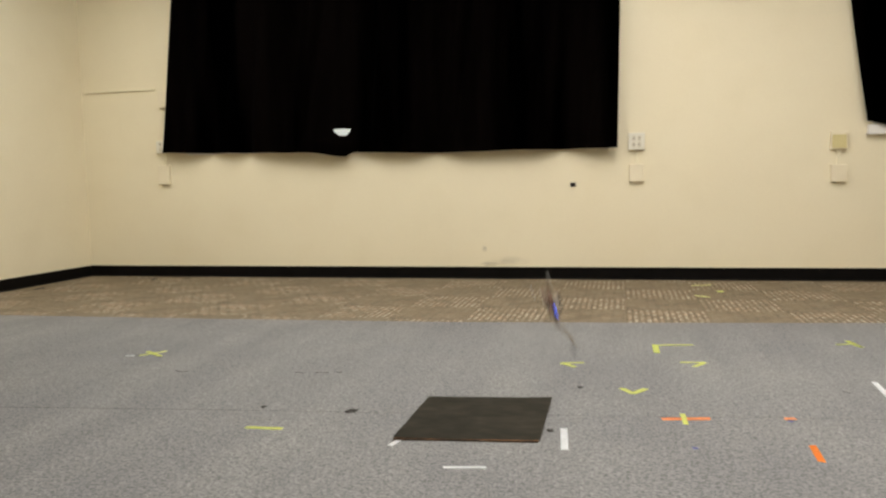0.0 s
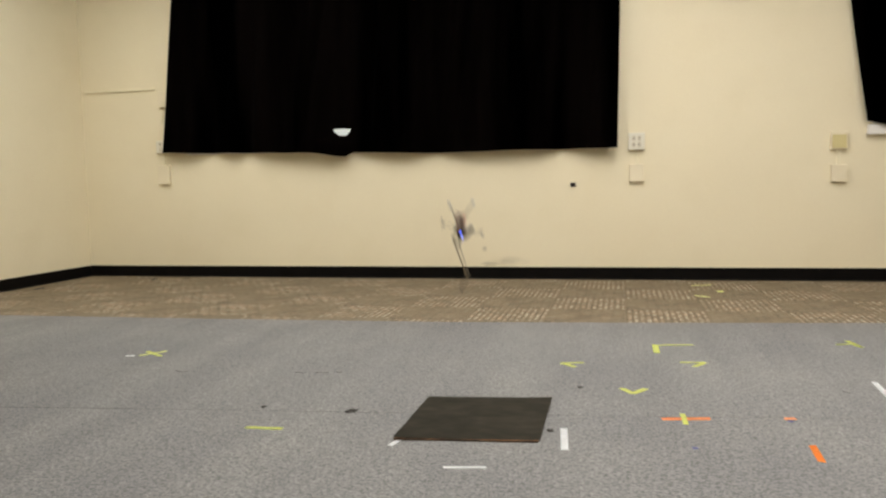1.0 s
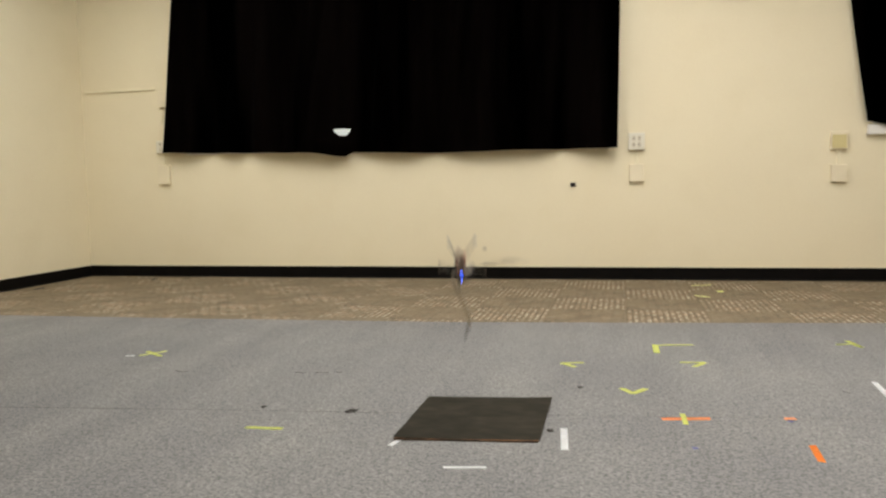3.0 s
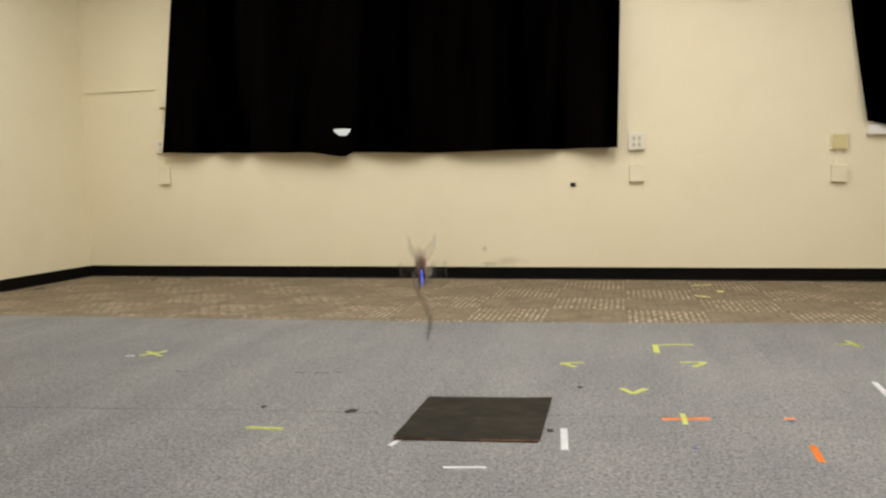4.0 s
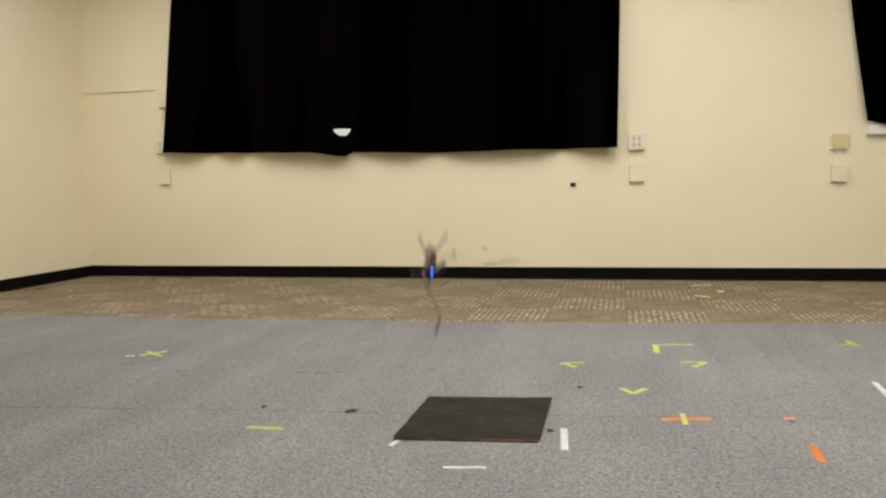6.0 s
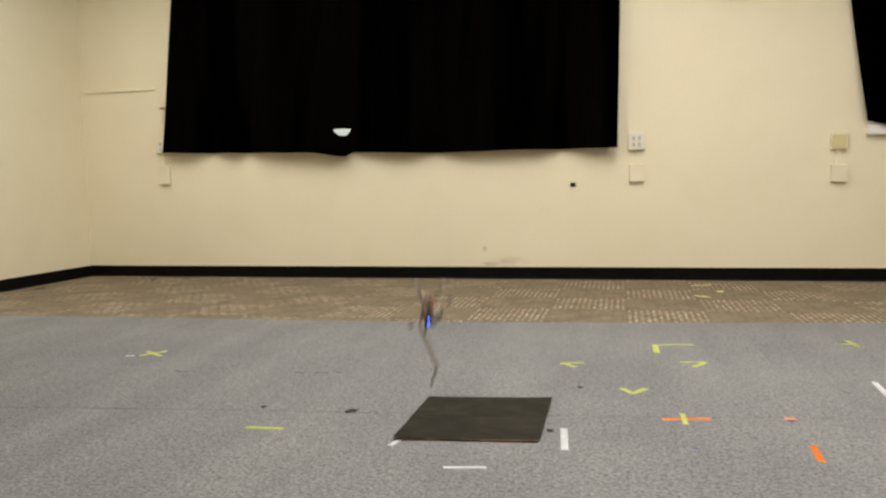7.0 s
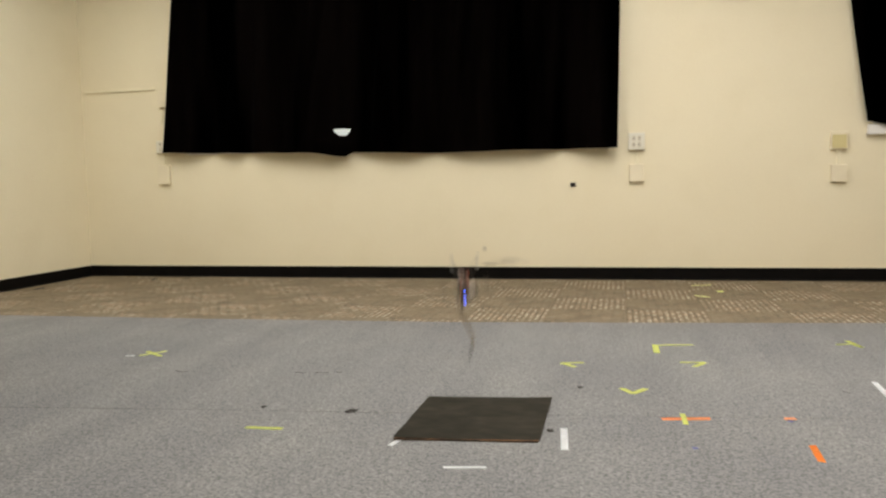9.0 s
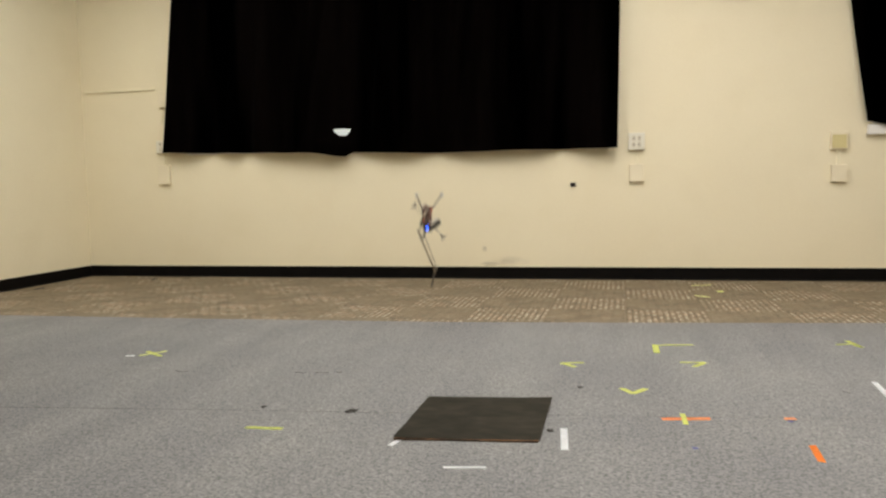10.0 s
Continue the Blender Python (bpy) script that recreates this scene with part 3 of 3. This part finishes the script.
bm = bmesh.new()
add_box(bm, -0.013, 0.014, -0.013, 0.013, 0.012, 0.042, 0.004)
add_box(bm, -0.006, 0.009, -0.012, 0.012, 0.040, 0.066, 0.004)
for s in (-1, 1):
    add_rod(bm, (-0.014, s * 0.013, 0.014), (0.006, s * 0.013, 0.052), 0.0032)
    add_rod(bm, (0.012, s * 0.012, 0.018), (0.004, s * 0.012, 0.060), 0.0026)
frame_part = part("frame", bm, M_BROWNB, robot, "brown resin frame")
bm = bmesh.new()
add_box(bm, -0.013, 0.012, -0.016, 0.016, -0.010, 0.014, 0.004)
add_rod(bm, (0, -0.0185, 0), (0, -0.0161, 0), 0.0085, seg=18)
part("gearbox", bm, M_DARK, robot, "black gearbox round the lamp")
bm = bmesh.new()
for z in (0.020, 0.034):
    add_rod(bm, (-0.008, -0.0145, z), (-0.008, 0.0145, z), 0.0026, seg=8)
    add_rod(bm, (0.008, -0.0145, z), (0.008, 0.0145, z), 0.0026, seg=8)
part("spacer", bm, M_PALE, frame_part, "pale nylon spacers")
bm = bmesh.new()
add_box(bm, 0.000, 0.011, -0.019, -0.015, 0.034, 0.070, 0.001, Matrix.Rotation(radians(4), 4, "Y"))
board = part("circuit_board", bm, M_COPPER, robot, "orange circuit board")
for k, (x, z) in enumerate(((0.006, 0.040), (0.009, 0.049), (0.007, 0.058))):
    bm = bmesh.new()
    add_box(bm, x - 0.003, x + 0.003, -0.0218, -0.0191, z, z + 0.005, 0.0005)
    part("chip", bm, (M_DARK, M_PALE, M_DARK)[k], board)
bm = bmesh.new()
add_rod(bm, (-0.008, -0.011, 0.064), (-0.008, 0.012, 0.064), 0.0118, seg=18)
add_rod(bm, (-0.009, -0.0145, 0.064), (-0.009, -0.0112, 0.064), 0.0045, seg=12)
motor = part("motor", bm, M_MOTOR, robot, "brown-grey motor can")
# Pale blocks at the motor's upper left and lower right.
bm = bmesh.new()
add_box(bm, -0.018, -0.012, -0.0135, -0.008, 0.066, 0.076, 0.0012)
add_box(bm, -0.005, 0.000, -0.0135, -0.008, 0.053, 0.060, 0.0012)
part("pale_block", bm, M_PALE, motor, "small pale blocks on the motor can")
bm = bmesh.new()
add_box(bm, -0.020, -0.010, -0.0125, -0.007, 0.046, 0.056, 0.002)
part("motor_clamp", bm, M_DARK, motor, "black motor clamp")
bm = bmesh.new()
for a, b, c in (((-0.004, -0.017, 0.030), (0.003, -0.021, 0.022), (0.010, -0.017, 0.012)), ((-0.010, -0.015, 0.052), (-0.014, -0.018, 0.040), (-0.012, -0.014, 0.026))):
    add_rod(bm, a, b, 0.0011, seg=6)
    add_rod(bm, b, c, 0.0011, seg=6)
part("wire", bm, M_COPPER, robot, "thin reddish wires")
bm = bmesh.new()
add_box(bm, -0.024, -0.010, -0.010, 0.010, 0.008, 0.024, 0.003)
add_box(bm, -0.018, -0.010, -0.010, 0.010, 0.022, 0.034, 0.003)
part("tail_motor", bm, M_DARK, robot, "black tail motor")
bm = bmesh.new()
turn = Matrix.Translation((0.0225, 0, 0.0085)) @ Matrix.Rotation(radians(-39), 4, "Y")
add_box(bm, -0.022, 0.024, -0.012, 0.010, -0.0085, 0.0065, 0.004, turn)
part("battery", bm, M_PACK, robot, "dark brown battery pack")
bm = bmesh.new()
add_box(bm, -0.010, 0.022, -0.0135, 0.008, 0.0067, 0.0150, 0.0015, turn)
part("battery_strap", bm, M_PALE, robot, "pale strap")
for a, b in (((-0.016, -0.004, 0.058), (-0.035, -0.004, 0.104)), ((0.014, -0.004, 0.062), (0.045, -0.004, 0.106))):
    bm = bmesh.new()
    add_rod(bm, a, b, 0.0024, 0.0016)
    rod = part("marker_strut", bm, M_CARBON, robot, "thin dark strut")
    bm = bmesh.new()
    add_ball(bm, b, 0.0066)
    part("marker_ball", bm, M_BALL, rod, "grey tracking ball", True)
bm = bmesh.new()
add_ball(bm, (0.0, -0.020, 0.0), 0.0043, 14, (1, 0.7, 1))
part("blue_lamp", bm, M_LED, robot, "glowing blue lamp", True)
for x, z in ((-0.011, 0.024), (0.013, 0.056)):
    bm = bmesh.new()
    add_ball(bm, (x, -0.021, z), 0.0032, 10)
    part("orange_lamp", bm, M_REDLED, robot, "small glowing orange lamp", True)
bm = bmesh.new()
add_rod(bm, (0.0, -0.019, 0.0), (0.0, 0.0, 0.006), 0.006)
add_rod(bm, (-0.004, -0.008, -0.004), (-0.013, -0.008, -0.034), 0.0035, 0.0025)
add_rod(bm, (-0.004, 0.008, -0.004), (-0.013, 0.008, -0.034), 0.0035, 0.0025)
part("hip_bracket", bm, M_DARK, robot, "black hip bracket")
bm = bmesh.new()
for s in (-1, 1):
    add_rod(bm, (-0.030, s * 0.010, -0.012), (-0.016, s * 0.010, 0.010), 0.0026)
    add_rod(bm, (-0.030, s * 0.010, -0.012), (-0.013, s * 0.009, -0.036), 0.0024)
part("crank", bm, M_ALU, robot, "tan crank links")

HIP, THIGH, SHIN = (-0.030, -0.012), 0.139, 0.051
bm = bmesh.new()
for s in (-1, 1):
    add_rod(bm, (0, s * 0.007, 0.0), (0, s * 0.007, -THIGH), 0.0023)
add_rod(bm, (0, -0.0105, 0), (0, 0.0105, 0), 0.0036)
add_rod(bm, (0, -0.0095, -THIGH), (0, 0.0095, -THIGH), 0.0042)
thigh = part("thigh", bm, M_BARS, robot, "two thin tan leg bars")
bm = bmesh.new()
add_rod(bm, (0.014, 0, -0.026), (0.008, 0, -THIGH + 0.003), 0.0013)
part("link_rod", bm, M_ALU, thigh, "thin tan link rod")
bm = bmesh.new()
add_rod(bm, (0.0, 0, -THIGH), (0.016, 0, -THIGH + 0.008), 0.002, 0.001)
part("knee_spur", bm, M_ALU, thigh, "short spur at the knee")
bm = bmesh.new()
add_rod(bm, (0, 0, 0.006), (0, 0, -SHIN + 0.004), 0.0034, 0.0028)
add_rod(bm, (0, -0.006, 0), (0, 0.006, 0), 0.0040)
shin = part("shin", bm, M_CARBON, robot, "dark carbon shin")
bm = bmesh.new()
add_ball(bm, (0, 0, -SHIN + 0.003), 0.0042, 10)
part("rubber_foot", bm, M_DARK, shin, "black rubber foot", True)

TAIL_AT = (0.004, 0.016, 0.021)
bm = bmesh.new()
add_rod(bm, (-0.069, 0, 0), (0.069, 0, 0), 0.0016)
add_rod(bm, (0, -0.008, 0), (0, 0.006, 0), 0.006)
tail = part("tail", bm, M_ALU, robot, "thin tail bar with a thruster at each end")
for s in (-1, 1):
    bm = bmesh.new()
    add_rod(bm, (s * 0.062, 0, 0), (s * 0.071, 0, 0), 0.0036)
    th = part("thruster", bm, M_CARBON, tail, "small dark thruster motor")
    bm = bmesh.new()
    add_box(bm, s * 0.072 - 0.0012, s * 0.072 + 0.0012, -0.003, 0.003, -0.0125, 0.0125, 0.0008)
    part("propeller", bm, M_BROWNB, th, "small two-bladed propeller")

# Hops: the time and height of the highest point, x there and its speed, take-off and landing times.
HOPS = [(-0.330, 0.820, -0.514, 0.80, -0.690, 0.030),
        (0.440, 0.826, -0.323, -0.339, 0.080, 0.798),
        (1.207, 0.809, -0.628, -0.462, 0.853, 1.560),
        (1.996, 0.811, -0.670, 0.302, 1.642, 2.350),
        (2.753, 0.803, -0.507, 0.130, 2.401, 3.105),
        (3.515, 0.800, -0.525, -0.190, 3.160, 3.865),
        (4.268, 0.824, -0.613, -0.045, 3.925, 4.626),
        (5.061, 0.785, -0.579, 0.131, 4.740, 5.405),
        (5.784, 0.752, -0.548, -0.025, 5.447, 6.121),
        (6.520, 0.752, -0.566, -0.010, 6.183, 6.857),
        (7.259, 0.745, -0.513, 0.104, 6.940, 7.594),
        (7.997, 0.749, -0.463, 0.042, 7.661, 8.333),
        (8.736, 0.739, -0.463, -0.038, 8.403, 9.068),
        (9.423, 0.689, -0.543, -0.202, 9.105, 9.740),
        (10.092, 0.685, -0.614, -0.024, 9.776, 10.408)]
# How deep in the room each landing lies.
LANDINGS = [(0.05, 3.028), (0.83, 2.768), (1.61, 2.106), (2.41, 2.333), (3.17, 2.336), (3.93, 2.35), (4.71, 2.28), (5.42, 2.337),
            (6.17, 2.263), (6.90, 2.17), (7.64, 2.359), (8.38, 2.387), (9.11, 2.369), (9.76, 2.467), (10.4, 2.47)]
# Small departures from the free fall, in metres: heights, then across.
DZ = [(0, 0.006), (0.03, 0), (0.1, -0.023), (0.2, -0.008), (0.3, 0.015), (0.4, 0.014), (0.5, -0.004), (0.6, 0.007), (0.7, -0.025), (0.798, 0), (0.8, -0.041), (0.85, 0), (0.9, 0), (1, 0.011),
      (1.1, 0), (1.2, -0.016), (1.3, -0.022), (1.4, -0.029), (1.5, 0.029), (1.56, 0), (1.7, 0), (1.8, -0.014), (1.9, 0.008), (2, -0.005), (2.1, 0.008), (2.2, 0), (2.35, 0), (2.4, -0.02),
      (2.45, 0), (3.16, 0), (3.8, -0.048), (3.865, 0), (3.9, 0.016), (3.925, 0), (4, 0.028), (4.1, 0), (4.2, -0.022), (4.3, -0.033), (4.4, -0.035), (4.5, 0.03)]
DZ += [(4.6, 0.015), (4.7, -0.006), (4.74, 0), (4.8, -0.066), (4.9, 0.033), (5, 0.007), (5.1, 0), (5.2, -0.008), (5.3, -0.037), (5.4, -0.045), (5.447, 0), (5.5, -0.012), (5.6, 0), (5.7, -0.006),
       (5.8, 0), (6.183, 0), (6.8, 0.036), (6.857, 0), (6.9, -0.026), (6.94, 0), (7, -0.027), (7.1, 0.037), (7.2, 0.013), (7.3, -0.007), (7.4, -0.028), (7.5, 0.013), (7.594, 0), (7.6, 0.028),
       (7.661, 0), (7.7, -0.015), (7.8, 0.015), (7.9, 0), (8.1, 0), (8.2, 0.008), (8.3, -0.008), (8.333, 0), (8.4, 0.013), (8.403, 0), (8.5, 0.013), (8.6, 0.01)]
DZ += [(8.7, -0.009), (8.8, -0.019), (8.9, -0.034), (9, 0.038), (9.068, 0), (9.1, 0.02), (9.105, 0), (9.2, 0.016), (9.3, 0), (9.4, -0.012), (9.5, -0.011), (9.6, 0), (9.7, 0.01), (9.74, 0),
       (9.8, -0.026), (9.9, 0), (10, 0)]
DX = [(0, 0), (0.7, 0), (0.8, 0.003), (0.9, 0), (1.1, 0.003), (1.2, 0.007), (1.3, 0.003), (1.4, 0), (1.5, 0.016), (1.6, 0), (1.9, 0.003), (2, 0.006), (2.1, 0.003), (2.3, 0),
      (4.1, 0), (4.2, 0.004), (4.3, 0.002), (4.4, 0), (4.5, 0.003), (4.6, 0), (4.9, 0.003), (5, 0.006), (5.1, 0.003), (5.3, 0), (6.9, 0), (7, -0.006), (7.1, 0), (9.4, 0),
      (9.5, 0.003), (9.6, 0), (10, 0)]
# The turn of the body, and of the tail bar below, in degrees.
LEAN = [(0, 33), (0.1, 13), (0.25, 5), (0.4, -1), (0.5, -1.5), (0.7, 4), (0.8, 9), (0.9, 12), (1, 2), (1.1, -2), (1.2, -7), (1.3, 0), (1.4, -2), (1.5, -8),
        (1.6, -9), (1.7, 0), (1.8, 8), (1.9, 3), (2, 0.5), (2.1, 3.5), (2.3, 6), (2.45, 2), (2.7, 0), (3.2, 2), (4, 2), (4.2, -2), (4.3, -3), (4.5, 1),
        (4.9, 0), (5, -1), (5.1, 0.7), (5.3, 4), (5.7, 0), (6.5, 2), (6.9, -2), (7, 0), (7.2, 2), (7.5, 5), (8, 0), (8.4, 3)]
LEAN += [(8.7, 1), (9, 2), (9.4, 1), (9.5, -0.5), (9.6, 1), (10, -2)]
# How far the hanging foot swings across from its rest.
FOOT = [(0.0, -0.045), (0.1, 0), (0.9, 0), (1.0, -0.018), (1.1, 0), (1.4, 0), (1.5, 0.012), (1.6, 0), (9.7, 0), (10.0, 0.014)]
TAIL = [(0, 70), (0.3, 50), (0.4, 15), (0.5, -16), (0.8, 10), (1.1, -30), (1.2, -25), (1.5, -60), (1.9, 15), (2.1, 50), (2.4, -10), (2.7, -30), (3.2, 10), (3.6, 45),
        (4, 0), (4.3, 52), (4.6, 20), (4.9, -8), (5, 4), (5.1, 12), (5.4, -20), (5.7, 50), (6.2, 5), (6.6, -30), (6.9, 20), (7.2, 56), (7.4, 30), (7.6, 0),
        (7.9, 10), (8, 2), (8.1, -18), (8.4, 0), (8.5, 4), (8.7, 44), (9, 10), (9.2, -20), (9.4, -21), (9.5, 33), (9.8, 10), (10, -47)]
FACING = 12.7
REST = (0.003, -0.189)


def glide(table, t):
    return float(np.interp(t, [r[0] for r in table], [r[1] for r in table]))


def drift(table, t):
    """The departure at t: held near each noted time, shifting midway between two."""
    for (ta, a), (tb, b) in zip(table, table[1:]):
        if ta <= t <= tb:
            u = min(1.0, max(0.0, (t - ta) / (tb - ta) * 3 - 1))
            return a + (b - a) * u
    return 0.0


def hop_z(h, t):
    return h[1] - 4.905 * (t - h[0]) ** 2


def body_at(t):
    """The lamp's x and height at t, and whether the foot is on the ground."""
    for h, nxt in zip(HOPS, HOPS[1:] + [None]):
        if t <= h[5]:
            return h[2] + h[3] * (t - h[0]) + drift(DX, t), hop_z(h, t) + drift(DZ, t), False
        if nxt and t < nxt[4]:
            u = (t - h[5]) / (nxt[4] - h[5])
            xa, xb = h[2] + h[3] * (h[5] - h[0]), nxt[2] + nxt[3] * (nxt[4] - nxt[0])
            za, zb = hop_z(h, h[5]), hop_z(nxt, nxt[4])
            return xa + (xb - xa) * u + drift(DX, t), za + (zb - za) * u - 0.21 * u * (1 - u) + drift(DZ, t), True
    return 0, 0.5, False


def leg(foot):
    """Knee position and the two links' turns for a foot at (x, z) in the robot's space."""
    dx, dz = foot[0] - HIP[0], foot[1] - HIP[1]
    d = math.hypot(dx, dz)
    k = min(max(d, THIGH - SHIN + 0.004), THIGH + SHIN - 0.001)
    ux, uz = dx / d, dz / d
    a = (THIGH ** 2 - SHIN ** 2 + k * k) / (2 * k)
    h = math.sqrt(max(0.0, THIGH ** 2 - a * a))
    knee = (HIP[0] + a * ux - h * uz, HIP[1] + a * uz + h * ux)
    end = (HIP[0] + k * ux, HIP[1] + k * uz)
    turn = lambda p, q: math.degrees(math.atan2(-(q[0] - p[0]), -(q[1] - p[1])))
    return knee, turn(HIP, knee), turn(knee, end)


def motions():
    """The robot hops; its leg folds while the foot is down, and the tail bar swings."""
    body, upper, lower, swing = [], [], [], []
    for k in range(301):
        t = k / 30
        x, z, down = body_at(t)
        y = glide(LANDINGS, t)
        lean = glide(LEAN, t)
        body.append((t, pose(x, y, max(z, 0.105), 0, -lean, FACING)))
        foot = (REST[0], -max(z, 0.105) + 0.007) if down or z < 0.2 else (REST[0] + glide(FOOT, t), REST[1])
        knee, a, b = leg(foot)
        upper.append((t, pose(HIP[0], 0, HIP[1], 0, a, 0)))
        lower.append((t, pose(knee[0], 0, knee[1], 0, b, 0)))
        swing.append((t, pose(*TAIL_AT, 0, -glide(TAIL, t), 0)))
    walk(robot, body)
    walk(thigh, upper)
    walk(shin, lower)
    walk(tail, swing)


# ---- brown carpet tiles ----
TS = 0.457
TX, TY = 0.0234, 4.41
bm = bmesh.new()
h = TS / 2 - 0.0003
add_box(bm, -h, h, -h, h, -0.006, 0.0)
top = [e for e in bm.edges if all(v.co.z > -0.001 for v in e.verts)]
bmesh.ops.bevel(bm, geom=top, offset=0.0012, segments=1, affect="EDGES")
tile_mesh = mesh_of("carpet_tile", bm, M_BROWN)
dull_mesh = tile_mesh.copy()
dull_mesh.materials[0] = M_BROWN_DULL
tiles = base("carpet_tiles", pose(0, 0, 0), "brown ribbed carpet tiles laid quarter-turned along the wall", "carpet", kind="structure")


def cut_tile(x0, x1, y0, y1, m):
    bm = bmesh.new()
    add_box(bm, x0, x1, y0, y1, -0.006, 0.0)
    return mesh_of("carpet_tile", bm, m)


for j in range(-1, 5):
    for i in range(-11, 11):
        x, y = TX + (i + 0.5) * TS, TY + (j + 0.5) * TS
        x0, x1, y0, y1 = max(-h, ROOM_L - x), min(h, ROOM_R - x), -h, min(h, ROOM_D - y)
        if x1 - x0 < 0.03:
            continue
        turned = (i + j) % 2 != 0
        me = dull_mesh if turned else tile_mesh
        if x0 > -h or x1 < h or y1 < h:
            me = cut_tile(y0, y1, -x1, -x0, M_BROWN_DULL) if turned else cut_tile(x0, x1, y0, y1, M_BROWN)
        t = new("carpet_tile", me)
        t.parent = tiles
        t.matrix_basis = pose(x, y, -0.002, 0, 0, 90 if turned else 0)

motions()
